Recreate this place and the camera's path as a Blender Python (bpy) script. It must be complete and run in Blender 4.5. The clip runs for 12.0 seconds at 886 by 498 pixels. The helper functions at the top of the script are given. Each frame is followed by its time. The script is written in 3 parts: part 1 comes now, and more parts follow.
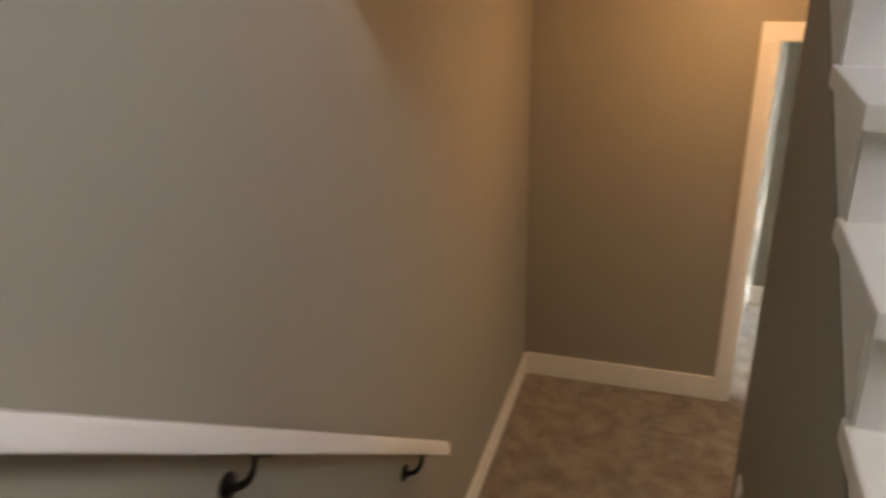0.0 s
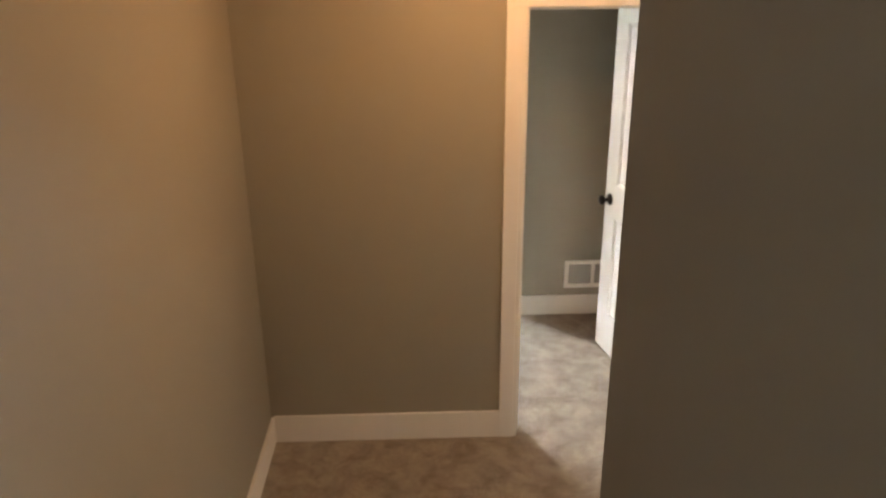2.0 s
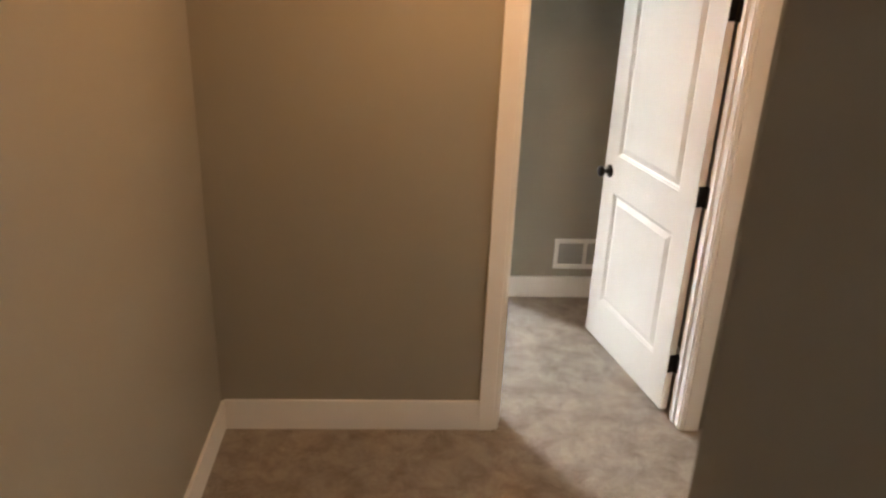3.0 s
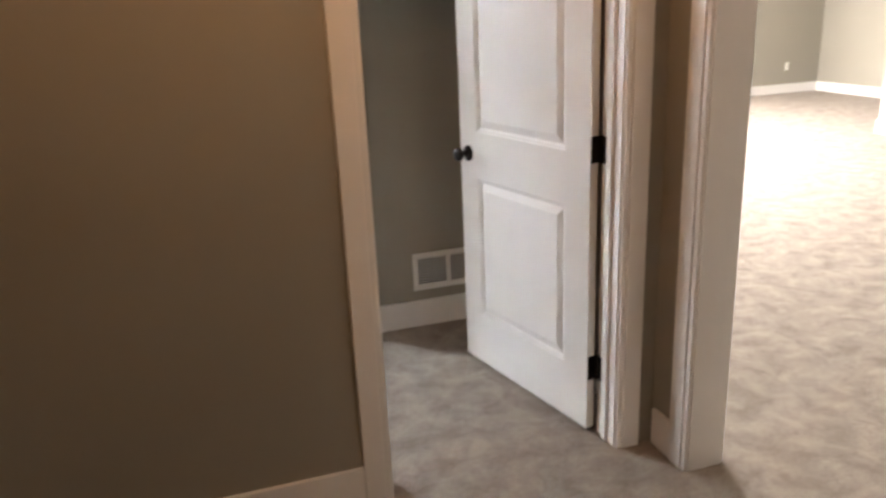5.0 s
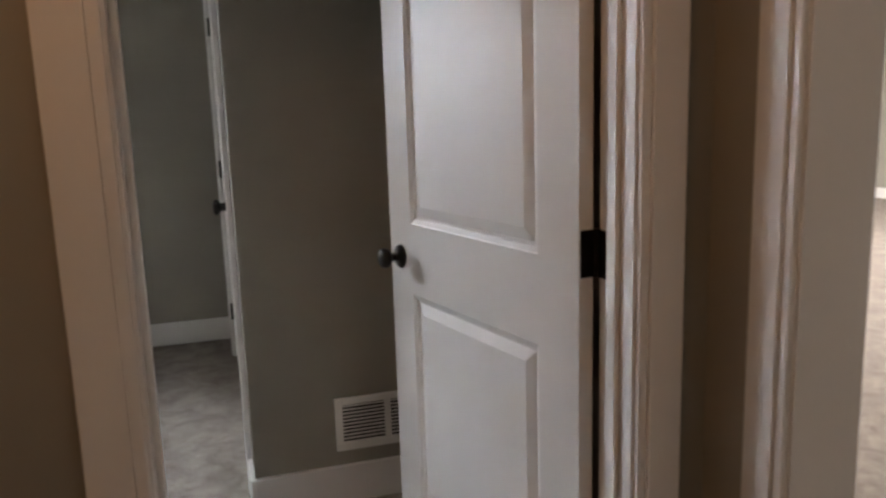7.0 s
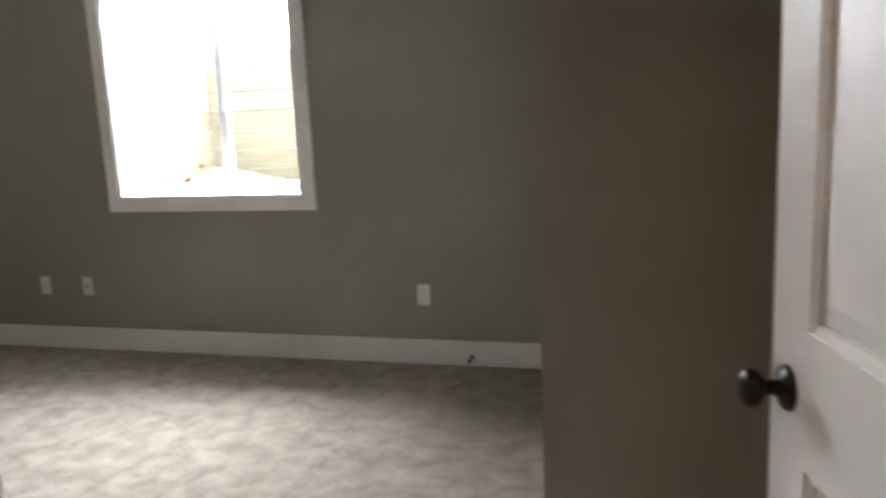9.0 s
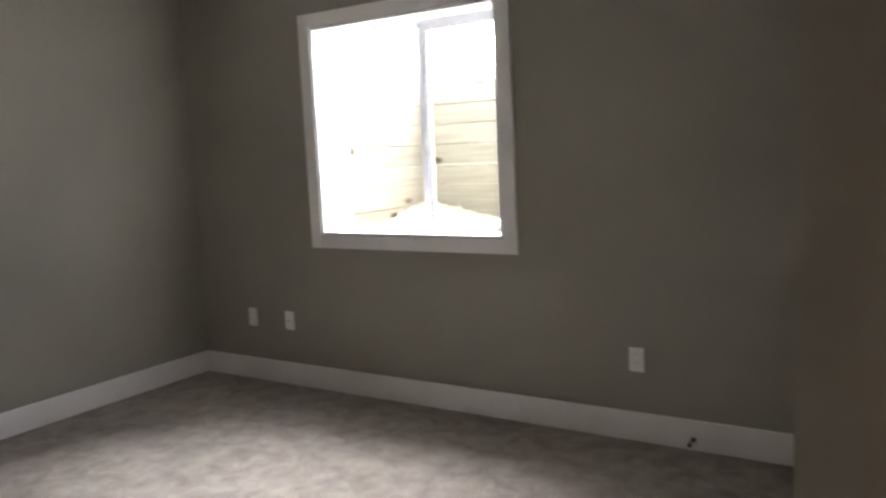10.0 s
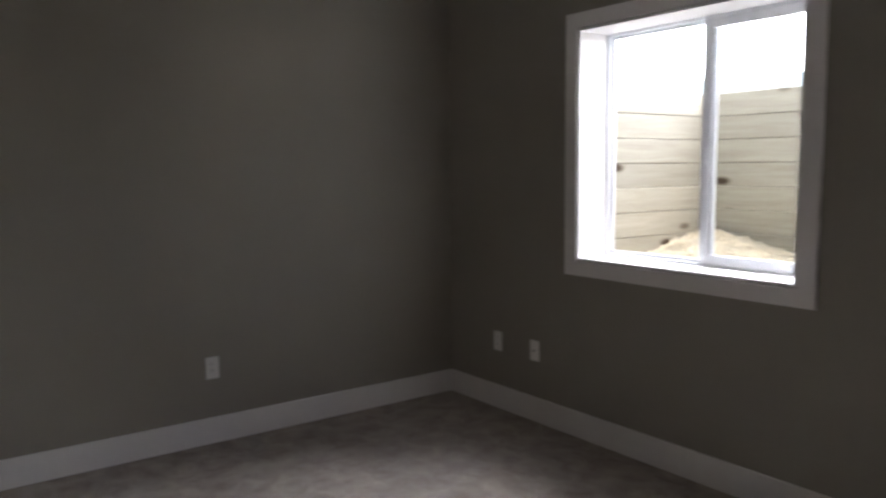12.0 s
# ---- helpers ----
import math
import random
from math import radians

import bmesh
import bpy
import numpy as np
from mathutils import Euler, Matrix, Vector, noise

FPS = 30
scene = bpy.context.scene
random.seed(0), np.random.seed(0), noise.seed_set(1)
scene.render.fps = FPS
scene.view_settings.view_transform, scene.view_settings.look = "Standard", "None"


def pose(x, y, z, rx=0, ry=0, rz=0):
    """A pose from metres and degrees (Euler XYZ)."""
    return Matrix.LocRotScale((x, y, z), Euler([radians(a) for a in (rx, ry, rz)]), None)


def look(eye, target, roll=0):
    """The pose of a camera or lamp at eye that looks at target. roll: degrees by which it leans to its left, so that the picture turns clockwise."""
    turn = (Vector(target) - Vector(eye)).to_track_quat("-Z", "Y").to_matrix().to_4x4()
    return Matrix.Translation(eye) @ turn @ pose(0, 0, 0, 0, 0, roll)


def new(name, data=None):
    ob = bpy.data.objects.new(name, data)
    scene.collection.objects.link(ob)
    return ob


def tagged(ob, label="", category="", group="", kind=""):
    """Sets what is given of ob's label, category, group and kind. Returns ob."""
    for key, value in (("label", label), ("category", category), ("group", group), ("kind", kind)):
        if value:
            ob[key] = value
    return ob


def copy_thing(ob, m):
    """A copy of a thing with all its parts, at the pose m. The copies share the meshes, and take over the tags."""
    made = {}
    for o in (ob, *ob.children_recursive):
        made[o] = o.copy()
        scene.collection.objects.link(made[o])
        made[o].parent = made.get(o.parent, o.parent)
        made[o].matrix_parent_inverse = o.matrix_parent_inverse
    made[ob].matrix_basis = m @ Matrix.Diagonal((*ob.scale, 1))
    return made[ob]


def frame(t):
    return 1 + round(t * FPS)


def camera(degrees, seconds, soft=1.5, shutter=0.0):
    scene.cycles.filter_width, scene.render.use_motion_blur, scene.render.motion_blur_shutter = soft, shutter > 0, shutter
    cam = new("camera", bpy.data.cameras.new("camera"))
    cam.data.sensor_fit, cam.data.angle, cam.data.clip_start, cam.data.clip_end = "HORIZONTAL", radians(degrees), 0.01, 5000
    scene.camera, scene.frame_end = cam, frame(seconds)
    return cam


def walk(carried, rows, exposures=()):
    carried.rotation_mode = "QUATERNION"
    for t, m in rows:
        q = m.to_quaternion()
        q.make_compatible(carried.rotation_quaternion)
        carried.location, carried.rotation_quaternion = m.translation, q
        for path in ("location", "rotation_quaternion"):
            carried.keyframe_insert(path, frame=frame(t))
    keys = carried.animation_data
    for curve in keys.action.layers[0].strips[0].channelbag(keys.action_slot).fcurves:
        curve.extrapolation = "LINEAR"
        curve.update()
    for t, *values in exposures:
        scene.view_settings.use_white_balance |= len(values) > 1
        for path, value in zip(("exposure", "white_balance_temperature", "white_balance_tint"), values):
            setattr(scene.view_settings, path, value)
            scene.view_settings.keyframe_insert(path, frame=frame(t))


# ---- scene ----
cam = camera(60.0, 12.0, soft=2.4, shutter=0.5)
PATH = [
    (0, (0.793, -4.09, 2.637), (0.233, -2.341, 1.845), -1.4),
    (0.5, (0.729, -3.83, 2.607), (0.511, -2.016, 1.793), 1.3),
    (1, (0.695, -3.607, 2.609), (0.671, -1.806, 1.739), -2.0),
    (1.5, (0.745, -3.415, 2.423), (0.758, -1.633, 1.515), -1.1),
    (2, (0.766, -3.237, 2.296), (0.817, -1.378, 1.559), -0.6),
    (2.5, (0.779, -3.048, 2.185), (0.848, -1.209, 1.403), 1.2),
    (4.3, (0.694, -2.417, 1.745), (1.028, -0.546, 1.121), -1.0),
    (4.5, (0.689, -2.354, 1.691), (1.092, -0.487, 1.097), -2.6),
    (4.7, (0.712, -2.233, 1.634), (1.18, -0.406, 0.968), -2.8),
    (5, (0.758, -2.128, 1.559), (1.327, -0.312, 0.946), -2.6),
    (5.5, (0.835, -1.889, 1.402), (1.574, -0.105, 0.882), -1.8),
    (6, (0.949, -1.624, 1.337), (1.775, 0.143, 0.896), -3.1),
    (6.5, (1.152, -1.38, 1.341), (1.886, 0.446, 0.987), -2.35),
    (6.7, (1.225, -1.295, 1.343), (1.902, 0.552, 0.993), -2.1),
    (8.3, (1.655, -0.582, 1.349), (1.519, 1.379, 0.982), -2.0),
    (8.5, (1.664, -0.481, 1.349), (1.408, 1.469, 0.984), -2.3),
    (9, (1.646, -0.261, 1.357), (1.108, 1.634, 1.007), -2.65),
    (9.5, (1.628, 0.003, 1.366), (0.792, 1.795, 1.064), -3.2),
    (10, (1.552, 0.236, 1.38), (0.483, 1.908, 1.13), -2.7),
    (10.5, (1.475, 0.403, 1.38), (0.253, 1.971, 1.161), -2.1),
    (11, (1.398, 0.502, 1.409), (0.086, 1.997, 1.199), -1.6),
    (11.5, (1.398, 0.668, 1.439), (-0.05, 2.031, 1.226), -1.05),
    (12, (1.335, 0.719, 1.423), (-0.267, 1.897, 1.211), -0.55),
]
EXPOSURE = [(0, 5.65, 7400, 9), (2.5, 5.85, 7400, 11), (3.4, 5.65, 6850, 11), (4.3, 5.4, 6700, 13), (5.0, 5.15, 6700, 14), (5.5, 4.95, 6650, 15), (6.0, 4.7, 6550, 15), (6.5, 4.25, 6500, 15),
            (8.3, 4.3, 6850, 15), (9.0, 4.45, 6900, 16), (9.5, 4.45, 6900, 17), (10.0, 4.05, 6850, 19), (11.0, 3.35, 6800, 21), (12.0, 3.0, 6700, 21)]
walk(cam, [(t, look(eye, target, roll)) for t, eye, target, roll in PATH], EXPOSURE)

# ---- world, sun, lamps ----
world = bpy.data.worlds.new("world")
scene.world = world
world.use_nodes = True
_nt = world.node_tree
_sky = _nt.nodes.new("ShaderNodeTexSky")
_sky.sky_type = "NISHITA"
_sky.sun_disc = False
SUN_DIR = Vector((0.60, 0.10, 0.79)).normalized()
_sky.sun_elevation = math.asin(SUN_DIR.z)
_sky.sun_rotation = math.atan2(SUN_DIR.x, SUN_DIR.y)
_bg = _nt.nodes["Background"]
_bg.inputs["Strength"].default_value = 0.055
_nt.links.new(_sky.outputs["Color"], _bg.inputs["Color"])

sun_data = bpy.data.lights.new("sun", "SUN")
sun_data.energy, sun_data.angle, sun_data.color = 0.16, radians(14), (1.0, 0.97, 0.92)
sun = new("sun", sun_data)
sun.matrix_world = look(SUN_DIR * 30, (0, 0, 0))


def area_lamp(name, eye, target, width, height, watts, color):
    d = bpy.data.lights.new(name, "AREA")
    d.shape, d.size, d.size_y, d.energy, d.color = "RECTANGLE", width, height, watts, color
    ob = new(name, d)
    ob.matrix_world = look(eye, target)
    return ob


# area lamps as daylight, mostly in openings out of view; hall's warm ceiling lamp
# added fill from an invented upper opening, aimed at the west stair wall
area_lamp("upper_floor_fill", (2.17, -4.1, 3.95), (0.0, -3.5, 1.9), 1.2, 0.7, 0.46, (1.0, 0.88, 0.72))
area_lamp("family_room_daylight", (2.36, 5.3, 1.45), (8, 4.4, 0.3), 1.5, 1.2, 15, (0.95, 0.98, 1.0))
# added fill in an invented north opening, to brighten the near carpet
area_lamp("family_room_fill_north", (4.2, 7.56, 1.45), (4.0, 0.0, 0.0), 1.9, 1.1, 40, (1.0, 0.94, 0.88))
# added lamp outdoors beyond the window well, in place of bright sky
area_lamp("bedroom_sky_stand_in", (-1.6, 5.35, 3.0), (-0.6, 0.0, 1.7), 2.8, 2.0, 62, (0.85, 0.93, 1.0))
_ld = bpy.data.lights.new("hall_lamp_light", "POINT")
_ld.energy, _ld.color, _ld.shadow_soft_size = 0.38, (1.0, 0.51, 0.22), 0.07
new("hall_lamp_light", _ld).location = (1.04, -0.78, 2.38)


# ---- materials ----
def shader(name):
    m = bpy.data.materials.new(name)
    m.use_nodes = True
    nt = m.node_tree
    return m, nt, nt.nodes["Principled BSDF"]


def node(nt, kind, **props):
    n = nt.nodes.new(kind)
    for k, v in props.items():
        n.inputs[k].default_value = v
    return n


def surface(name, color, rough=0.5, metal=0.0, spread=0.06, scale=3.0, grain=60.0, bump=0.15, depth=0.002, stretch=(1, 1, 1), gloss_spread=0.08):
    """A painted or plain surface: two scales of colour variation, grain relief, uneven gloss."""
    m, nt, b = shader(name)
    co = nt.nodes.new("ShaderNodeTexCoord")
    mp = nt.nodes.new("ShaderNodeMapping")
    mp.inputs["Scale"].default_value = stretch
    nt.links.new(co.outputs["Object"], mp.inputs["Vector"])
    big = node(nt, "ShaderNodeTexNoise", Scale=scale, Detail=5.0, Roughness=0.6)
    fine = node(nt, "ShaderNodeTexNoise", Scale=grain, Detail=3.0, Roughness=0.6)
    for n in (big, fine):
        nt.links.new(mp.outputs["Vector"], n.inputs["Vector"])
    add = nt.nodes.new("ShaderNodeMath")
    add.operation = "MULTIPLY_ADD"
    add.inputs[1].default_value = 0.35
    nt.links.new(fine.outputs["Fac"], add.inputs[0])
    nt.links.new(big.outputs["Fac"], add.inputs[2])
    ramp = nt.nodes.new("ShaderNodeValToRGB")
    ramp.color_ramp.elements[0].position, ramp.color_ramp.elements[1].position = 0.35, 1.0
    ramp.color_ramp.elements[0].color = tuple(c * (1 - spread) for c in color) + (1,)
    ramp.color_ramp.elements[1].color = tuple(min(1, c * (1 + spread)) for c in color) + (1,)
    nt.links.new(add.outputs[0], ramp.inputs["Fac"])
    nt.links.new(ramp.outputs["Color"], b.inputs["Base Color"])
    rr = nt.nodes.new("ShaderNodeMapRange")
    rr.inputs["To Min"].default_value, rr.inputs["To Max"].default_value = max(0.02, rough - gloss_spread), min(1, rough + gloss_spread)
    nt.links.new(big.outputs["Fac"], rr.inputs["Value"])
    nt.links.new(rr.outputs["Result"], b.inputs["Roughness"])
    b.inputs["Metallic"].default_value = metal
    if bump:
        bp = nt.nodes.new("ShaderNodeBump")
        bp.inputs["Strength"].default_value, bp.inputs["Distance"].default_value = bump, depth
        nt.links.new(fine.outputs["Fac"], bp.inputs["Height"])
        nt.links.new(bp.outputs["Normal"], b.inputs["Normal"])
    return m


def carpet_material():
    """Cut-pile carpet: tufts, brushed patches where the pile leans, soft relief."""
    m, nt, b = shader("carpet")
    co = nt.nodes.new("ShaderNodeTexCoord")
    patch = node(nt, "ShaderNodeTexNoise", Scale=8.0, Detail=6.0, Roughness=0.66, Distortion=0.4)
    wide = node(nt, "ShaderNodeTexNoise", Scale=1.1, Detail=3.0, Roughness=0.5)
    tuft = node(nt, "ShaderNodeTexNoise", Scale=230.0, Detail=2.0, Roughness=0.7)
    clump = node(nt, "ShaderNodeTexNoise", Scale=62.0, Detail=4.0, Roughness=0.7)
    for n in (patch, wide, tuft, clump):
        nt.links.new(co.outputs["Object"], n.inputs["Vector"])
    ramp = nt.nodes.new("ShaderNodeValToRGB")
    els = ramp.color_ramp.elements
    els[0].position, els[0].color = 0.34, (0.190, 0.148, 0.110, 1)
    els[1].position, els[1].color = 0.64, (0.375, 0.316, 0.260, 1)
    nt.links.new(patch.outputs["Fac"], ramp.inputs["Fac"])
    speck = nt.nodes.new("ShaderNodeMix")
    speck.data_type, speck.blend_type = "RGBA", "OVERLAY"
    speck.inputs["Factor"].default_value = 0.75
    mono = nt.nodes.new("ShaderNodeMath")
    mono.operation = "MULTIPLY_ADD"
    mono.inputs[1].default_value, mono.inputs[2].default_value = 0.5, 0.0
    mid = nt.nodes.new("ShaderNodeMath")
    mid.operation = "ADD"
    nt.links.new(clump.outputs["Fac"], mid.inputs[0])
    nt.links.new(tuft.outputs["Fac"], mid.inputs[1])
    nt.links.new(mid.outputs[0], mono.inputs[0])
    nt.links.new(ramp.outputs["Color"], speck.inputs["A"])
    nt.links.new(mono.outputs[0], speck.inputs["B"])
    nt.links.new(speck.outputs["Result"], b.inputs["Base Color"])
    b.inputs["Roughness"].default_value = 0.95
    b.inputs["Sheen Weight"].default_value = 0.25
    b.inputs["Sheen Roughness"].default_value = 0.6
    h = nt.nodes.new("ShaderNodeMath")
    h.operation = "MULTIPLY_ADD"
    h.inputs[1].default_value = 1.4
    nt.links.new(clump.outputs["Fac"], h.inputs[0])
    nt.links.new(tuft.outputs["Fac"], h.inputs[2])
    h2 = nt.nodes.new("ShaderNodeMath")
    h2.operation = "MULTIPLY_ADD"
    h2.inputs[1].default_value = 0.7
    nt.links.new(patch.outputs["Fac"], h2.inputs[0])
    nt.links.new(h.outputs[0], h2.inputs[2])
    bp = nt.nodes.new("ShaderNodeBump")
    bp.inputs["Strength"].default_value, bp.inputs["Distance"].default_value = 0.8, 0.012
    nt.links.new(h2.outputs[0], bp.inputs["Height"])
    nt.links.new(bp.outputs["Normal"], b.inputs["Normal"])
    return m


def plank_material():
    """Treated pine boards: grain along the board, knots, a tint of their own."""
    m, nt, b = shader("pine_plank")
    co = nt.nodes.new("ShaderNodeTexCoord")
    info = nt.nodes.new("ShaderNodeObjectInfo")
    shift = nt.nodes.new("ShaderNodeVectorMath")
    shift.operation = "SCALE"
    shift.inputs["Scale"].default_value = 13.0
    comb = nt.nodes.new("ShaderNodeCombineXYZ")
    for s in ("X", "Y", "Z"):
        nt.links.new(info.outputs["Random"], comb.inputs[s])
    nt.links.new(comb.outputs[0], shift.inputs[0])
    plus = nt.nodes.new("ShaderNodeVectorMath")
    plus.operation = "ADD"
    nt.links.new(co.outputs["Object"], plus.inputs[0])
    nt.links.new(shift.outputs[0], plus.inputs[1])
    mp = nt.nodes.new("ShaderNodeMapping")
    mp.inputs["Scale"].default_value = (1.0, 9.0, 16.0)
    nt.links.new(plus.outputs[0], mp.inputs["Vector"])
    grain = node(nt, "ShaderNodeTexNoise", Scale=2.2, Detail=6.0, Roughness=0.65, Distortion=0.4)
    nt.links.new(mp.outputs["Vector"], grain.inputs["Vector"])
    ramp = nt.nodes.new("ShaderNodeValToRGB")
    els = ramp.color_ramp.elements
    els[0].position, els[0].color = 0.3, (0.335, 0.31, 0.24, 1)
    els[1].position, els[1].color = 0.7, (0.44, 0.415, 0.335, 1)
    nt.links.new(grain.outputs["Fac"], ramp.inputs["Fac"])
    kmap = nt.nodes.new("ShaderNodeMapping")
    kmap.inputs["Scale"].default_value = (2.2, 1.0, 5.0)
    nt.links.new(plus.outputs[0], kmap.inputs["Vector"])
    knot = node(nt, "ShaderNodeTexVoronoi", Scale=1.0)
    nt.links.new(kmap.outputs["Vector"], knot.inputs["Vector"])
    kr = nt.nodes.new("ShaderNodeValToRGB")
    kr.color_ramp.elements[0].position, kr.color_ramp.elements[0].color = 0.08, (0.16, 0.10, 0.05, 1)
    kr.color_ramp.elements[1].position, kr.color_ramp.elements[1].color = 0.17, (1, 1, 1, 1)
    nt.links.new(knot.outputs["Distance"], kr.inputs["Fac"])
    mul = nt.nodes.new("ShaderNodeMix")
    mul.data_type, mul.blend_type = "RGBA", "MULTIPLY"
    mul.inputs["Factor"].default_value = 1.0
    nt.links.new(ramp.outputs["Color"], mul.inputs["A"])
    nt.links.new(kr.outputs["Color"], mul.inputs["B"])
    hsv = nt.nodes.new("ShaderNodeHueSaturation")
    vr = nt.nodes.new("ShaderNodeMapRange")
    vr.inputs["To Min"].default_value, vr.inputs["To Max"].default_value = 0.88, 1.1
    nt.links.new(info.outputs["Random"], vr.inputs["Value"])
    nt.links.new(vr.outputs["Result"], hsv.inputs["Value"])
    nt.links.new(mul.outputs["Result"], hsv.inputs["Color"])
    nt.links.new(hsv.outputs["Color"], b.inputs["Base Color"])
    b.inputs["Roughness"].default_value = 0.8
    bp = nt.nodes.new("ShaderNodeBump")
    bp.inputs["Strength"].default_value, bp.inputs["Distance"].default_value = 0.4, 0.003
    nt.links.new(grain.outputs["Fac"], bp.inputs["Height"])
    nt.links.new(bp.outputs["Normal"], b.inputs["Normal"])
    return m


def glass_material():
    m, nt, b = shader("window_glass")
    b.inputs["Base Color"].default_value = (0.97, 0.99, 0.98, 1)
    b.inputs["Roughness"].default_value = 0.0
    b.inputs["Transmission Weight"].default_value = 1.0
    b.inputs["IOR"].default_value = 1.05
    return m


WALL = surface("greige_wall_paint", (0.300, 0.280, 0.235), 0.62, spread=0.035, scale=1.6, grain=190, bump=0.25, depth=0.0012)
WHITE = surface("white_trim_paint", (0.78, 0.765, 0.745), 0.46, spread=0.02, scale=4, grain=90, bump=0.02, depth=0.0006)
DOORPAINT = surface("white_door_paint", (0.76, 0.75, 0.735), 0.42, spread=0.02, scale=4, grain=120, bump=0.10, depth=0.0008, stretch=(3, 3, 0.6))
DOORPAINT.node_tree.nodes["Principled BSDF"].inputs["Specular IOR Level"].default_value = 0.32
CEIL = surface("ceiling_paint", (0.75, 0.74, 0.71), 0.9, spread=0.03, scale=3, grain=80, bump=0.4, depth=0.003)
VINYL = surface("white_vinyl", (0.80, 0.82, 0.84), 0.35, spread=0.02, scale=5, grain=80, bump=0.03)
PLATE = surface("white_plastic", (0.78, 0.775, 0.75), 0.3, spread=0.02, scale=20, grain=200, bump=0.02)
BLACK = surface("oil_rubbed_bronze", (0.018, 0.015, 0.013), 0.34, metal=0.7, spread=0.3, scale=30, grain=200, bump=0.08, depth=0.0006)
IRON = surface("black_iron", (0.012, 0.012, 0.012), 0.45, metal=0.5, spread=0.2, scale=30, grain=260, bump=0.12, depth=0.0006)
# near-black: painted shade in holes and gaps, and the door stop's rubber
DARK = surface("black_shade_and_rubber", (0.01, 0.01, 0.01), 0.9, bump=0)
# grey for the cable connector's metal and the shade strip on the sash
GREY_METAL_SHADE = surface("grey_metal_and_bead_shade", (0.16, 0.16, 0.155), 0.55, metal=0.4, bump=0.05)
CARPET = carpet_material()
PINE = plank_material()
STRAW = surface("dry_straw", (0.70, 0.63, 0.47), 0.8, spread=0.3, scale=9, grain=60, bump=0.2)
SOIL = surface("garden_soil", (0.16, 0.125, 0.085), 0.95, spread=0.4, scale=2.5, grain=25, bump=0.8, depth=0.03)
CHAFF = surface("strawy_soil", (0.27, 0.23, 0.16), 0.95, spread=0.4, scale=6, grain=60, bump=0.8, depth=0.02)
CONCRETE = surface("foundation_concrete", (0.36, 0.35, 0.33), 0.85, spread=0.12, scale=2, grain=40, bump=0.4, depth=0.004)
GLASS = glass_material()
BULB = bpy.data.materials.new("lamp_diffuser")
BULB.use_nodes = True
BULB.node_tree.nodes["Principled BSDF"].inputs["Emission Color"].default_value = (1.0, 0.66, 0.36, 1)
BULB.node_tree.nodes["Principled BSDF"].inputs["Emission Strength"].default_value = 0.8


# ---- building helpers ----
def box(bm, x0, x1, y0, y1, z0, z1, bevel=0.0):
    r = bmesh.ops.create_cube(bm, size=1.0)
    vs = r["verts"]
    for v in vs:
        v.co = Vector(((x0 + x1) / 2 + v.co.x * (x1 - x0), (y0 + y1) / 2 + v.co.y * (y1 - y0), (z0 + z1) / 2 + v.co.z * (z1 - z0)))
    if bevel:
        es = list({e for v in vs for e in v.link_edges})
        bmesh.ops.bevel(bm, geom=es, offset=bevel, segments=2, affect="EDGES", profile=0.6)
    return bm


def cyl(bm, r0, r1, p, q, seg=24):
    """A capped cone or cylinder from p to q."""
    p, q = Vector(p), Vector(q)
    d = q - p
    m = Matrix.Translation((p + q) / 2) @ d.to_track_quat("Z", "Y").to_matrix().to_4x4()
    bmesh.ops.create_cone(bm, cap_ends=True, segments=seg, radius1=r0, radius2=r1, depth=d.length, matrix=m)
    return bm


def lathe(bm, profile, m, seg=28):
    """Turn (radius, height) pairs round the z axis of m."""
    rings = []
    for r, h in profile:
        rings.append([bm.verts.new(m @ Vector((r * math.cos(a), r * math.sin(a), h))) for a in (2 * math.pi * i / seg for i in range(seg))])
    for a, c in zip(rings, rings[1:]):
        for i in range(seg):
            bm.faces.new((a[i], a[(i + 1) % seg], c[(i + 1) % seg], c[i]))
    bm.faces.new(reversed(rings[0]))
    bm.faces.new(rings[-1])
    return bm


def prism(bm, pts, axis, lo, hi):
    """Extrude a polygon along an axis; pts are the two other coordinates in order."""
    def place(p, v):
        return {"x": (v, p[0], p[1]), "y": (p[0], v, p[1]), "z": (p[0], p[1], v)}[axis]
    a = [bm.verts.new(place(p, lo)) for p in pts]
    c = [bm.verts.new(place(p, hi)) for p in pts]
    n = len(pts)
    bm.faces.new(a)
    bm.faces.new(list(reversed(c)))
    for i in range(n):
        bm.faces.new((a[i], c[i], c[(i + 1) % n], a[(i + 1) % n]))
    bmesh.ops.recalc_face_normals(bm, faces=bm.faces[:])
    return bm


def finish(name, bm, material, smooth=False):
    me = bpy.data.meshes.new(name)
    bmesh.ops.recalc_face_normals(bm, faces=bm.faces[:])
    bm.to_mesh(me)
    bm.free()
    me.materials.append(material)
    if smooth:
        for p in me.polygons:
            p.use_smooth = True
    return me


def part(name, bm, material, parent, label="", smooth=False):
    ob = new(name, finish(name, bm, material, smooth))
    ob.parent = parent
    if label:
        ob["label"] = label
    return ob


def solid(name, bm, material, label, category, kind="", smooth=False):
    return tagged(new(name, finish(name, bm, material, smooth)), label, category, kind=kind)


def holder(name, loc, label, category, kind="", group="", rz=0.0):
    ob = new(name)
    ob.empty_display_size = 0.1
    ob.matrix_world = pose(*loc, 0, 0, rz)
    return tagged(ob, label, category, group, kind)


def boxes(*rows):
    bm = bmesh.new()
    for r in rows:
        box(bm, *r)
    return bm


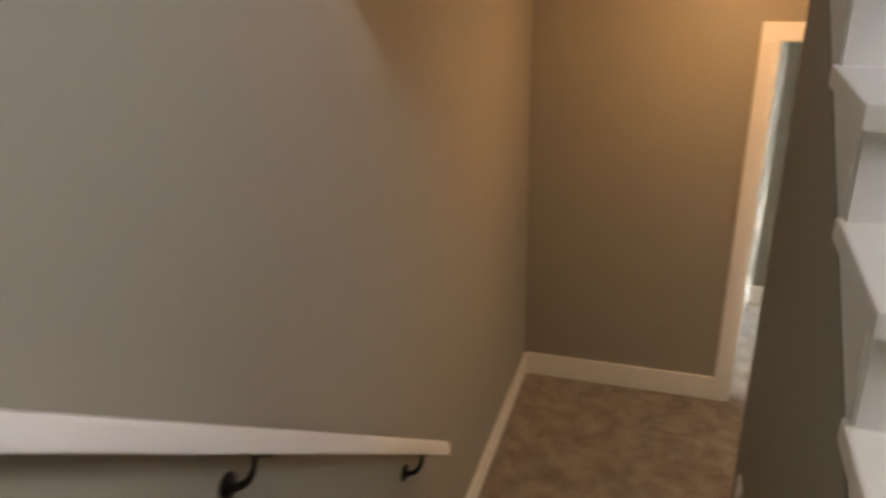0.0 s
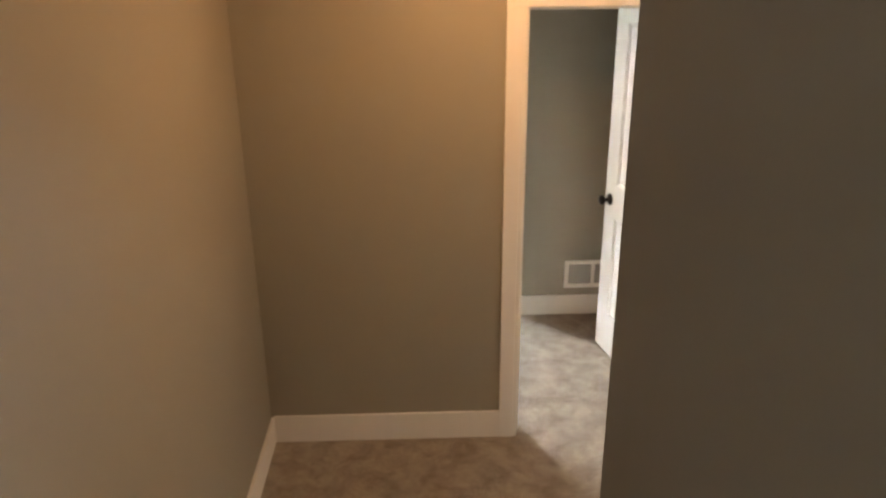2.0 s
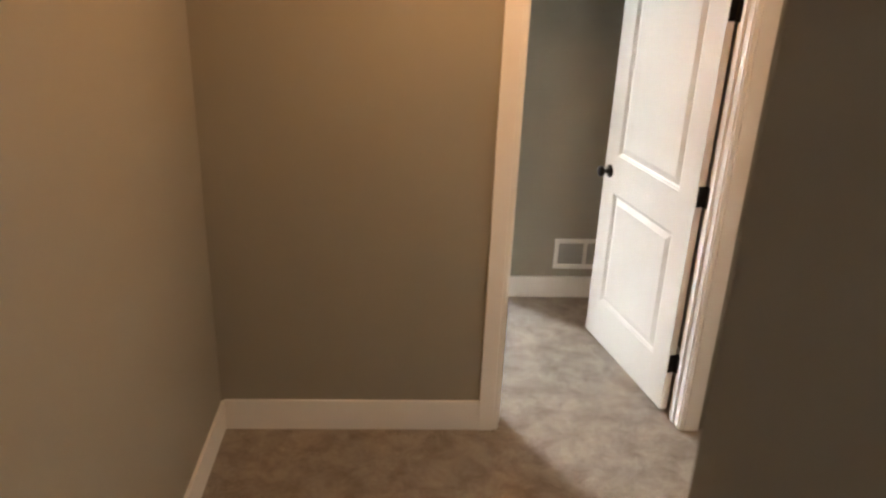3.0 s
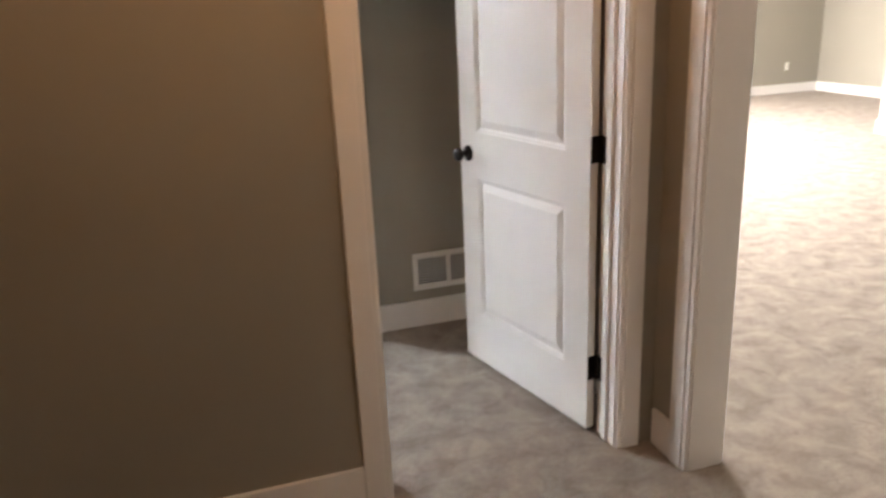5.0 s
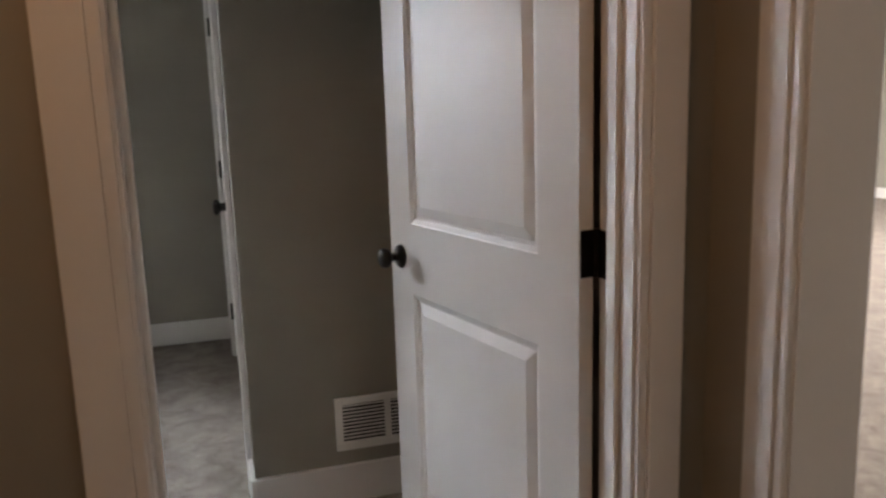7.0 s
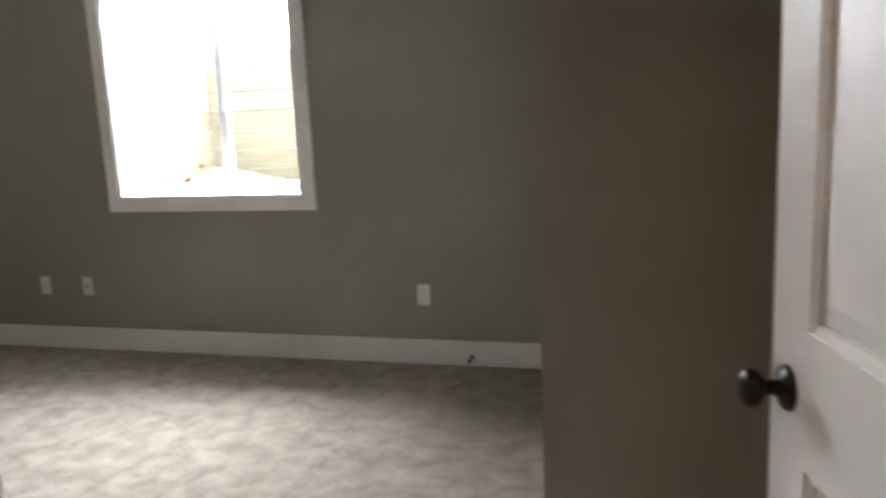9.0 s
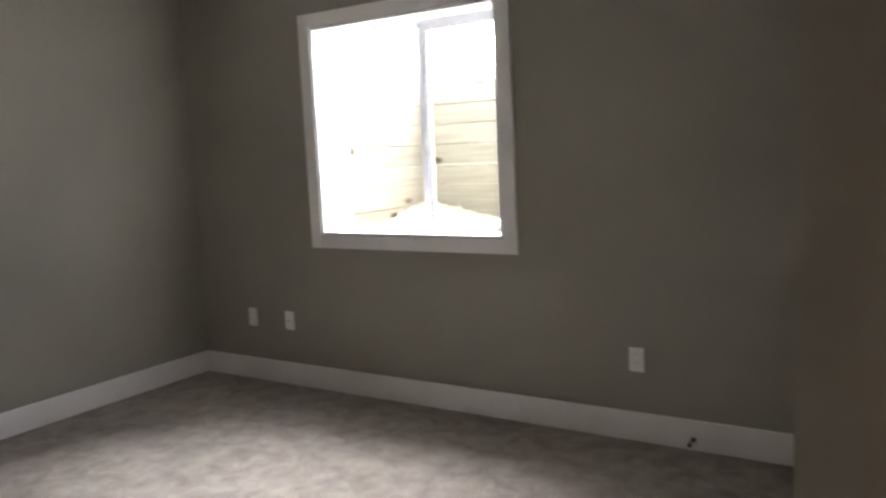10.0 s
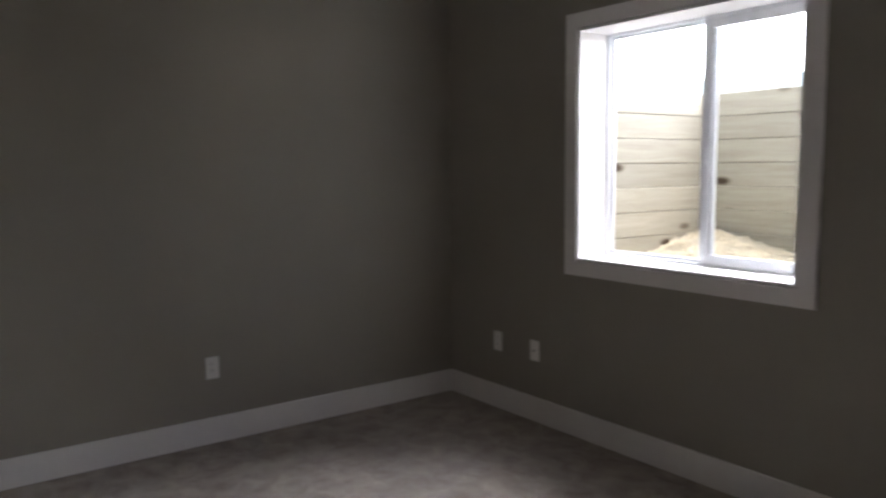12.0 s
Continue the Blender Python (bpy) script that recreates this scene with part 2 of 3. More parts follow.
# ---- plan ----
HX = 2.19          # hall's east wall face
XR = 1.015           # stair's right wall face
LAND = 1.33        # entry landing
RISE, GO = 0.19, 0.25
STAIR_TOP = -3.55  # top riser of the flight down
BX0, BY1 = -2.519, 3.615   # bedroom west and north wall faces
CLX, VY = 1.402, 1.345   # closet face and the wall with the return grille
DX0, DX1, DH = 1.215, 2.035, 2.055   # bedroom door opening
WX0, WX1, WZ0, WZ1 = -1.427, -0.244, 0.939, 2.104   # window opening
OY0, OY1, OH = -2.05, -0.225, 2.10   # opening to the family room
CH = 2.50
FX, FY = 10.0, 7.6   # family room east and north wall faces

T = 0.12

# ---- floors ----
solid("floor", boxes((0, HX, STAIR_TOP, 0.06, -0.15, 0), (BX0, HX, 0.06, BY1, -0.15, 0), (HX, FX, -6.0, FY, -0.15, 0)),
      CARPET, "beige cut-pile carpet, mottled by footmarks, wall to wall", "carpet", "structure")

# ---- walls ----
solid("wall_stair_west", boxes((-T, 0, -6.12, 0, -0.15, 5.1)), WALL, "greige painted stair wall, smooth drywall", "wall", "structure")
solid("wall_hall_north", boxes((BX0 - T, DX0 - 0.02, 0, T, -0.15, CH), (DX1 + 0.02, HX, 0, T, -0.15, CH), (DX0 - 0.02, DX1 + 0.02, 0, T, DH + 0.02, CH)),
      WALL, "greige painted hall wall around the bedroom doorway", "wall", "structure")
solid("wall_hall_east", boxes((HX, HX + 0.13, OY1 + 0.02, 4.5, -0.15, CH), (HX, HX + 0.13, 6.1, FY + T, -0.15, CH), (HX, HX + 0.13, 4.5, 6.1, -0.15, 0.8), (HX, HX + 0.13, 4.5, 6.1, 2.1, CH),
                              (HX, HX + 0.13, -6.12, OY0 - 0.02, -0.15, CH), (HX, HX + 0.13, OY0 - 0.02, OY1 + 0.02, OH + 0.02, CH)),
      WALL, "greige painted wall with a wide cased opening", "wall", "structure")
# sloping top of the wall under the upper flight
def slope(y):
    return 2.355 + 0.651 * (y + 2.77)


WE = -2.34   # end of the wall under the upper flight
bm = bmesh.new()
prism(bm, [(-5.0, -0.15), (WE, -0.15), (WE, slope(WE)), (-5.0, slope(-5.0))], "x", XR, XR + 0.1)
solid("wall_stair_east", bm, WALL, "greige painted wall under the upper stair flight", "wall", "structure")
solid("wall_under_stair", boxes((XR + 0.1, HX, WE - T, WE, -0.15, CH)), WALL, "greige painted wall closing the space under the stair", "wall", "structure")
solid("wall_entry_south", boxes((-T, 0.05, -6.12, -6.0, -0.15, 5.1), (1.75, 2.3, -6.12, -6.0, CH + 0.3, 5.1), (0.05, 1.75, -6.12, -6.0, -0.15, 5.1), (1.75, 2.19, -6.12, -6.0, -0.15, CH + 0.3)),
      WALL, "greige painted entry wall", "wall", "structure")
# the hole at y -4.75 to -3.45 is invented, unseen, for the fill lamp
solid("wall_entry_east", boxes((HX, HX + 0.13, -6.12, -4.75, CH + 0.3, 5.1), (HX, HX + 0.13, -3.45, 0, CH + 0.3, 5.1), (HX, HX + 0.13, -4.75, -3.45, CH + 0.3, 3.55), (HX, HX + 0.13, -4.75, -3.45, 4.35, 5.1)), WALL, "greige painted upper stair wall with an unseen opening added for light", "wall", "structure")
solid("wall_upper_north", boxes((0, HX, -0.4, -0.28, CH + 0.3, 5.1)), WALL, "greige painted upper hall wall", "wall", "structure")
solid("wall_bedroom_west", boxes((BX0 - T, BX0, T, BY1 + 0.22, -0.15, CH)), WALL, "greige painted bedroom wall", "wall", "structure")
solid("wall_bedroom_north", boxes((BX0, WX0, BY1, BY1 + 0.22, -0.15, CH), (WX1, HX, BY1, BY1 + 0.22, -0.15, CH), (WX0, WX1, BY1, BY1 + 0.22, -0.15, WZ0), (WX0, WX1, BY1, BY1 + 0.22, WZ1, CH)),
      WALL, "greige painted bedroom wall with a deep-set window", "wall", "structure")
CY0, CY1, CHD = 1.60, 3.22, 2.05
solid("wall_closet", boxes((CLX, HX, VY, VY + 0.1, -0.15, CH), (CLX, CLX + 0.1, VY + 0.1, CY0 - 0.02, -0.15, CH), (CLX, CLX + 0.1, CY1 + 0.02, BY1, -0.15, CH), (CLX, CLX + 0.1, CY0 - 0.02, CY1 + 0.02, CHD + 0.02, CH)),
      WALL, "greige painted closet wall with a return grille", "wall", "structure")
# the hole at x 3.2 to 5.2 is invented, unseen, for the fill lamp
solid("wall_family_north", boxes((HX, 3.2, FY, FY + T, -0.15, CH), (5.2, FX + T, FY, FY + T, -0.15, CH), (3.2, 5.2, FY, FY + T, -0.15, 0.8), (3.2, 5.2, FY, FY + T, 2.05, CH)), WALL, "greige painted family room wall with an unseen opening added for light", "wall", "structure")
solid("wall_family_east", boxes((FX, FX + T, -6.12, FY, -0.15, CH)), WALL, "greige painted family room wall", "wall", "structure")
solid("wall_family_south", boxes((HX, FX, -6.12, -6.0, -0.15, CH)), WALL, "greige painted family room wall", "wall", "structure")

# ---- ceilings ----
solid("ceiling_bedroom", boxes((BX0 - T, HX, T, BY1 + 0.22, CH, CH + 0.3)), CEIL, "flat white painted ceiling", "ceiling", "structure")
# out of view; its edge reaches WE to block upper light from the end wall
solid("ceiling_hall", boxes((0, HX, WE, T, CH, CH + 0.3)), CEIL, "flat white painted hall ceiling", "ceiling", "structure")
solid("ceiling_family_room", boxes((HX, FX + T, -6.12, FY + T, CH, CH + 0.3)), CEIL, "flat white painted ceiling", "ceiling", "structure")
solid("ceiling_entry", boxes((-T, HX + 0.13, -6.12, 0, 5.1, 5.25)), CEIL, "high flat white painted ceiling", "ceiling", "structure")

# ---- stairs ----


# flight down: carpeted landing and steps, each with a rounded nosing
flight = holder("stair_flight", (0.5, STAIR_TOP, 0), "carpeted flight of steps down from the entry landing", "stairs", "structure")
def step_block(y0, y1, z):
    bm = bmesh.new()
    box(bm, -0.5, XR - 0.5, y0 - STAIR_TOP, y1 - STAIR_TOP, 0.002, z, 0.012)
    return bm


part("landing", step_block(-6.0, STAIR_TOP + 0.02, LAND), CARPET, flight, "carpeted entry landing")
for i in range(6):
    part("step", step_block(STAIR_TOP + i * GO - 0.02, STAIR_TOP + (i + 1) * GO + 0.02, LAND - (i + 1) * RISE), CARPET, flight)
STAIR_FOOT = STAIR_TOP + 6 * GO + 0.02

# flight up, beside it
R2, G2 = 0.168, 0.243
stair = holder("upper_stair", (1.6, -4.0, LAND), "white painted open-sided stair flight with thick nosed treads", "stairs", "structure")
NOSE1 = -3.024     # nosing of the tread whose top lies at 2.411
TOP1 = 2.411
for k in range(-6, 3):
    f = NOSE1 + k * G2
    zt = TOP1 + k * R2
    if zt < LAND + 0.05 or zt > 2.78:
        continue
    bm = bmesh.new()
    box(bm, XR - 0.003, HX - 0.002, f - stair.location.y, f + G2 + 0.053 - stair.location.y, zt - 0.036 - LAND, zt - LAND, 0.006)
    for v in bm.verts:
        v.co.x -= stair.location.x
    part("tread", bm, WHITE, stair)
    bm = bmesh.new()
    box(bm, XR - stair.location.x + 0.008, HX - 0.002 - stair.location.x, f + 0.028 - stair.location.y, f + 0.048 - stair.location.y, zt - R2 - 0.004 - LAND, zt - 0.034 - LAND)
    part("riser", bm, WHITE, stair)
    bm = bmesh.new()
    a, c = f + 0.049 - stair.location.y, f + G2 + 0.02 - stair.location.y
    c = -2.77 + (zt - 0.037 - 2.355) / 0.651 - stair.location.y   # where the slope meets the tread
    prism(bm, [(a, zt - 0.037 - LAND), (c, zt - 0.037 - LAND), (a, slope(a + stair.location.y) - LAND - 0.002)], "x", XR + 0.004 - stair.location.x, XR + 0.1 - stair.location.x)
    part("skirt", bm, WHITE, stair)


def baluster(x, y, z):
    b = holder("baluster", (x, y, z), "square black iron baluster with stepped foot on a white tread", "baluster", group="balusters of the upper stair")
    bm = bmesh.new()
    box(bm, -0.0055, 0.0055, -0.0055, 0.0055, 0.0, 0.92)
    part("bar", bm, IRON, b)
    bm = bmesh.new()
    w = 0.016
    prism(bm, [(-w, 0), (w, 0), (w, 0.009), (0.0105, 0.015), (0.0105, 0.021), (0.0125, 0.024), (0.0125, 0.028), (0.0085, 0.035), (-0.0085, 0.035), (-0.0125, 0.028), (-0.0125, 0.024), (-0.0105, 0.021), (-0.0105, 0.015), (-w, 0.009)], "y", -w, w)
    for v in bm.verts:
        if v.co.z > 0.010:
            v.co.y *= max(abs(v.co.x), 0.011) / w
    part("foot", bm, IRON, b)
    return b


first = None
for k in range(-3, 2):
    for off in (0.062, 0.18):
        p = (XR + 0.092, NOSE1 + k * G2 + off, TOP1 + k * R2)
        if first is None:
            first = baluster(*p)
        else:
            copy_thing(first, pose(*p))

# ---- handrail ----
def rail_z(y):
    return 0.831 - 0.764 * (y + 1.843)


rail = holder("handrail", (0.0, -2.7, 1.4), "white painted wall handrail on black iron brackets", "handrail")
bm = bmesh.new()
prism(bm, [(-3.95 + 2.7, rail_z(-3.95) - 1.4), (-1.845 + 2.7, rail_z(-1.845) - 1.4), (-1.845 + 2.7, rail_z(-1.845) - 1.46), (-3.95 + 2.7, rail_z(-3.95) - 1.46)], "x", 0.045, 0.085)
bmesh.ops.bevel(bm, geom=bm.edges[:], offset=0.006, segments=2, affect="EDGES")
part("rail", bm, WHITE, rail)
for by in (-3.78, -3.05, -2.10):
    zz = rail_z(by) - 0.06 - 1.4
    yb = by + 2.7
    bm = bmesh.new()
    lathe(bm, [(0.030, 0.0), (0.030, 0.004), (0.026, 0.008), (0.012, 0.011), (0.010, 0.018)], pose(0.0, yb - 0.012, zz - 0.085, 0, 90))
    for k in range(8):
        a0, a1 = k / 8 * math.pi / 2, (k + 1) / 8 * math.pi / 2
        p0, p1 = [(0.014 + 0.050 * math.sin(a), yb - 0.012 + 0.012 * math.sin(a), zz - 0.085 + 0.078 * (1 - math.cos(a))) for a in (a0, a1)]
        cyl(bm, 0.0095 - 0.0004 * k, 0.0091 - 0.0004 * k, p0, p1, 12)
    slope_dz = -0.764
    prism(bm, [(yb - 0.03, zz - 0.03 * slope_dz - 0.007), (yb + 0.04, zz + 0.04 * slope_dz - 0.007), (yb + 0.04, zz + 0.04 * slope_dz - 0.001), (yb - 0.03, zz - 0.03 * slope_dz - 0.001)], "x", 0.050, 0.080)
    part("bracket", bm, BLACK, rail, "black iron bracket")

# ---- baseboards ----
BH, BT = 0.14, 0.015
def base(name, x0, x1, y0, y1, h=BH):
    bm = bmesh.new()
    box(bm, x0, x1, y0, y1, 0, h, 0.003)
    return solid(name, bm, WHITE, "tall flat white baseboard", "baseboard", "structure")


CW = 0.092   # casing width
base("baseboard", 0, BT, STAIR_FOOT, 0)
base("baseboard", BT, DX0 - CW + 0.006, -BT, 0, 0.148)
base("baseboard", HX - BT, HX, OY1 + CW + 0.006, -0.02)
base("baseboard", XR + 0.1, HX, WE, WE + BT)
base("baseboard", XR - 0.002, XR + 0.1, WE, WE + BT)
bh = 0.1375
base("baseboard", BX0, BX0 + BT, T, BY1, bh)
base("baseboard", BX0 + BT, CLX - BT, BY1 - BT, BY1, bh)
base("baseboard", CLX, HX, VY - BT, VY, bh)
base("baseboard", CLX - BT, CLX, VY - BT, CY0 - CW, bh)
base("baseboard", CLX - BT, CLX, CY1 + CW, BY1, bh)
base("baseboard", BX0 + BT, DX0 - CW, T, T + BT, bh)
base("baseboard", HX - BT, HX, T + 0.03, VY - BT, bh)
base("baseboard", HX + 0.13, FX, FY - BT, FY, bh)
base("baseboard", FX - BT, FX, -6.0, FY - BT, bh)
base("baseboard", HX + 0.13, HX + 0.13 + BT, OY1 + CW, FY - BT, bh)


# ---- doors ----
def casing_leg(bm, x0, x1, y_face, z1, inner_right):
    """An upright casing: flat band with a thinner inner step."""
    step = (x1 - x0) * 0.22
    if inner_right:
        box(bm, x0, x1 - step, y_face - 0.019, y_face, 0, z1, 0.003)
        box(bm, x1 - step, x1, y_face - 0.013, y_face, 0, z1, 0.003)
    else:
        box(bm, x0 + step, x1, y_face - 0.019, y_face, 0, z1, 0.003)
        box(bm, x0, x0 + step, y_face - 0.013, y_face, 0, z1, 0.003)


def casing_set(parent, x0, x1, h, y_face, flip=1):
    """Casing of an opening in a plane y = y_face, on its -y side (or +y with flip=-1)."""
    rows = []
    bm = bmesh.new(); casing_leg(bm, x0 - CW, x0 - 0.005, 0, h + 0.005, True); rows.append(bm)
    bm = bmesh.new(); casing_leg(bm, x1 + 0.005, x1 + CW, 0, h + 0.005, False); rows.append(bm)
    bm = bmesh.new(); box(bm, x0 - CW, x1 + CW, -0.019, 0, h + 0.005, h + 0.005 + CW - 0.004, 0.003); rows.append(bm)
    for bm in rows:
        for v in bm.verts:
            v.co.y = y_face + flip * v.co.y
        part("casing", bm, WHITE, parent)


def jamb_set(parent, x0, x1, h, y0, y1, stop=True):
    for lo, hi, zz0, zz1 in ((x0 - 0.019, x0, 0, h), (x1, x1 + 0.019, 0, h), (x0 - 0.019, x1 + 0.019, h, h + 0.019)):
        part("jamb", boxes((lo, hi, y0, y1, zz0, zz1)), WHITE, parent)
    if stop:
        for lo, hi, zz0, zz1 in ((x0, x0 + 0.011, 0, h - 0.011), (x1 - 0.011, x1, 0, h - 0.011), (x0, x1, h - 0.011, h)):
            bm = bmesh.new(); box(bm, lo, hi, y0 + 0.045, y0 + 0.079, zz0, zz1, 0.003)
            part("door_stop_bead", bm, WHITE, parent)


def door_face(bm, w, h, t, panels):
    """A moulded door slab from x 0..w, y 0..t: each face sinks round every panel and rises to its field."""
    xs = sorted({0, w} | {p[0] for p in panels} | {p[1] for p in panels})
    zs = sorted({0, h} | {p[2] for p in panels} | {p[3] for p in panels})
    for yf, sgn in ((0, 1), (t, -1)):
        for i in range(len(xs) - 1):
            for j in range(len(zs) - 1):
                a, c, d, e = xs[i], xs[i + 1], zs[j], zs[j + 1]
                if any(abs(a - p[0]) < 1e-6 and abs(d - p[2]) < 1e-6 for p in panels):
                    rings = []
                    for ins, dep in ((0, 0), (0.0012, 0.0006), (0.0022, 0.0024), (0.0120, 0.0052), (0.0138, 0.0062), (0.0150, 0.0104), (0.022, 0.011), (0.027, 0.009), (0.050, 0.002)):
                        rings.append([bm.verts.new((px, yf + sgn * dep, pz)) for px, pz in ((a + ins, d + ins), (c - ins, d + ins), (c - ins, e - ins), (a + ins, e - ins))])
                    for r0, r1 in zip(rings, rings[1:]):
                        for q in range(4):
                            bm.faces.new((r0[q], r0[(q + 1) % 4], r1[(q + 1) % 4], r1[q]))
                    bm.faces.new(rings[-1])
                else:
                    bm.faces.new([bm.verts.new((px, yf, pz)) for px, pz in ((a, d), (c, d), (c, e), (a, e))])
    for q in (((0, 0), (0, t)), ((w, 0), (w, t))):
        bm.faces.new([bm.verts.new(v) for v in ((q[0][0], 0, 0), (q[0][0], t, 0), (q[0][0], t, h), (q[0][0], 0, h))])
    for zz in (0, h):
        bm.faces.new([bm.verts.new(v) for v in ((0, 0, zz), (w, 0, zz), (w, t, zz), (0, t, zz))])
    bmesh.ops.remove_doubles(bm, verts=bm.verts[:], dist=0.0002)
    return bm


KNOB = [(0.033, 0.0), (0.033, 0.004), (0.030, 0.008), (0.014, 0.011), (0.0115, 0.016), (0.0115, 0.030), (0.017, 0.036), (0.026, 0.042), (0.0285, 0.050), (0.027, 0.058), (0.020, 0.064), (0.008, 0.066)]


def knob_on(leaf, x, z, t):
    bm = bmesh.new()
    lathe(bm, KNOB, pose(x, -0.0002, z, 90))
    lathe(bm, KNOB, pose(x, t + 0.0002, z, -90))
    part("door_knob", bm, BLACK, leaf, "round dark bronze door knob with rosette", smooth=True)


def hinge_on(leaf, z, t):
    """Local to a leaf whose pivot stands at its far face: leaves on the door edge and on the jamb, and the knuckle."""
    bm = bmesh.new()
    box(bm, -0.0035, 0.0008, 0.004, t + 0.004, z - 0.046, z + 0.046, 0.001)
    cyl(bm, 0.0065, 0.0065, (-0.004, t + 0.006, z - 0.047), (-0.004, t + 0.006, z + 0.047), 14)
    part("hinge", bm, BLACK, leaf, "dark bronze butt hinge")


TH, LW, LH = 0.035, 0.815, 2.025
door = holder("door_1", (0, 0, 0), "white two-panel bedroom door, standing open, in white casing", "door", "structure")
casing_set(door, DX0, DX1, DH, 0)
casing_set(door, DX0, DX1, DH, T, -1)
jamb_set(door, DX0, DX1, DH, 0, T)
bm = bmesh.new()
ST = 0.128
door_face(bm, LW, LH, TH, [(ST, LW - ST + 0.003, 0.228, 0.838), (ST, LW - ST + 0.003, 1.03, LH - 0.125)])
leaf = part("door_leaf", bm, DOORPAINT, door)
OPEN = 77.2
# closed the leaf runs to -x from its pivot; local y grows towards the bedroom
leaf.matrix_world = Matrix.Translation((DX1 - 0.004, T + 0.003, 0.02)) @ Matrix.Rotation(radians(180 - OPEN), 4, "Z") @ Matrix.Diagonal((1, -1, 1, 1)) @ Matrix.Translation((0.009, -TH - 0.004, 0))
knob_on(leaf, LW - 0.062, 0.934, TH)
for z in (0.245, 1.048, 1.80):
    hinge_on(leaf, z, TH)
for z in (0.265, 1.068, 1.82):
    bm = bmesh.new()
    box(bm, DX1 - 0.003, DX1 + 0.0005, T - 0.036, T, z - 0.046, z + 0.046)
    part("hinge_plate", bm, BLACK, door, "dark bronze hinge plate on the jamb")
part("strike_plate", boxes((DX0 - 0.0005, DX0 + 0.002, T - 0.03, T - 0.005, 0.92, 0.98)), BLACK, door)

# closet: a pair of leaves in the closet wall
closet = holder("door_2", (0, 0, 0), "pair of white two-panel closet doors, closed, with dark knobs", "door", "structure")
def turned(bm):
    """From a wall along x at y = 0 to the closet face, seen from -x."""
    for v in bm.verts:
        v.co = Vector((CLX + v.co.y, v.co.x, v.co.z))
    return bm


for lo, hi, zz in ((CY0 - CW, CY0 - 0.005, CHD), (CY1 + 0.005, CY1 + CW, CHD)):
    bm = bmesh.new(); casing_leg(bm, lo, hi, 0, zz + 0.005, lo < CY0); part("casing", turned(bm), WHITE, closet)
bm = bmesh.new(); box(bm, CY0 - CW, CY1 + CW, -0.019, 0, CHD + 0.005, CHD + CW, 0.003); part("casing", turned(bm), WHITE, closet)
for lo, hi, z0, z1 in ((CY0 - 0.019, CY0, 0, CHD), (CY1, CY1 + 0.019, 0, CHD), (CY0 - 0.019, CY1 + 0.019, CHD, CHD + 0.019)):
    part("jamb", turned(boxes((lo, hi, 0, 0.1, z0, z1))), WHITE, closet)
cw = (CY1 - CY0) / 2 - 0.004
for side in (0, 1):
    bm = bmesh.new()
    door_face(bm, cw, LH, TH, [(0.11, cw - 0.11, 0.228, 0.838), (0.11, cw - 0.11, 1.045, LH - 0.125)])
    for v in bm.verts:
        v.co = Vector((CLX + 0.006 + v.co.y, (CY0 + 0.002 + v.co.x) if side == 0 else (CY1 - 0.002 - v.co.x), v.co.z + 0.02))
    cl = part("door_leaf", bm, DOORPAINT, closet)
    ky = CY0 + cw - 0.055 if side == 0 else CY1 - cw + 0.055
    bm = bmesh.new(); lathe(bm, KNOB, pose(CLX + 0.006, ky, 0.95, 0, -90)); part("door_knob", bm, BLACK, cl, "round dark bronze door knob", smooth=True)
    for z in (0.265, 1.068, 1.82):
        hy = CY0 + 0.001 if side == 0 else CY1 - 0.001
        bm = bmesh.new(); cyl(bm, 0.007, 0.007, (CLX - 0.002, hy, z - 0.046), (CLX - 0.002, hy, z + 0.046), 14)
        part("hinge", bm, BLACK, cl, "dark bronze butt hinge")

# cased opening to the family room
trim = holder("trim", (0, 0, 0), "white painted casing and jambs round the wide opening", "opening trim", "structure")
for lo, hi, first_side in ((OY0 - CW, OY0 - 0.005, True), (OY1 + 0.005, OY1 + CW, False)):
    for face, flip in ((HX, 1), (HX + 0.13, -1)):
        bm = bmesh.new(); casing_leg(bm, lo, hi, 0, OH + 0.005, first_side)
        for v in bm.verts:
            v.co = Vector((face + flip * v.co.y, v.co.x, v.co.z))
        part("casing", bm, WHITE, trim)
for face, flip in ((HX, 1), (HX + 0.13, -1)):
    bm = bmesh.new(); box(bm, OY0 - CW, OY1 + CW, -0.019, 0, OH + 0.005, OH + CW, 0.003)
    for v in bm.verts:
        v.co = Vector((face + flip * v.co.y, v.co.x, v.co.z))
    part("casing", bm, WHITE, trim)
for lo, hi, z0, z1 in ((OY0 - 0.019, OY0, 0, OH), (OY1, OY1 + 0.019, 0, OH), (OY0 - 0.019, OY1 + 0.019, OH, OH + 0.019)):
    part("jamb", boxes((HX, HX + 0.13, lo, hi, z0, z1)), WHITE, trim)

# ---- family room column ----
col = holder("column", (8.05, 4.19, 0), "square drywall column with a white baseboard", "column", "structure")
bm = bmesh.new(); box(bm, -0.26, 0.26, -0.26, 0.15, 0, CH); part("shaft", bm, WALL, col)
bm = bmesh.new()
for r in ((-0.275, 0.275, -0.275, -0.26), (-0.275, 0.275, 0.15, 0.165), (-0.275, -0.26, -0.26, 0.15), (0.26, 0.275, -0.26, 0.15)):
    box(bm, *r, 0, bh)
part("baseboard", bm, WHITE, col)

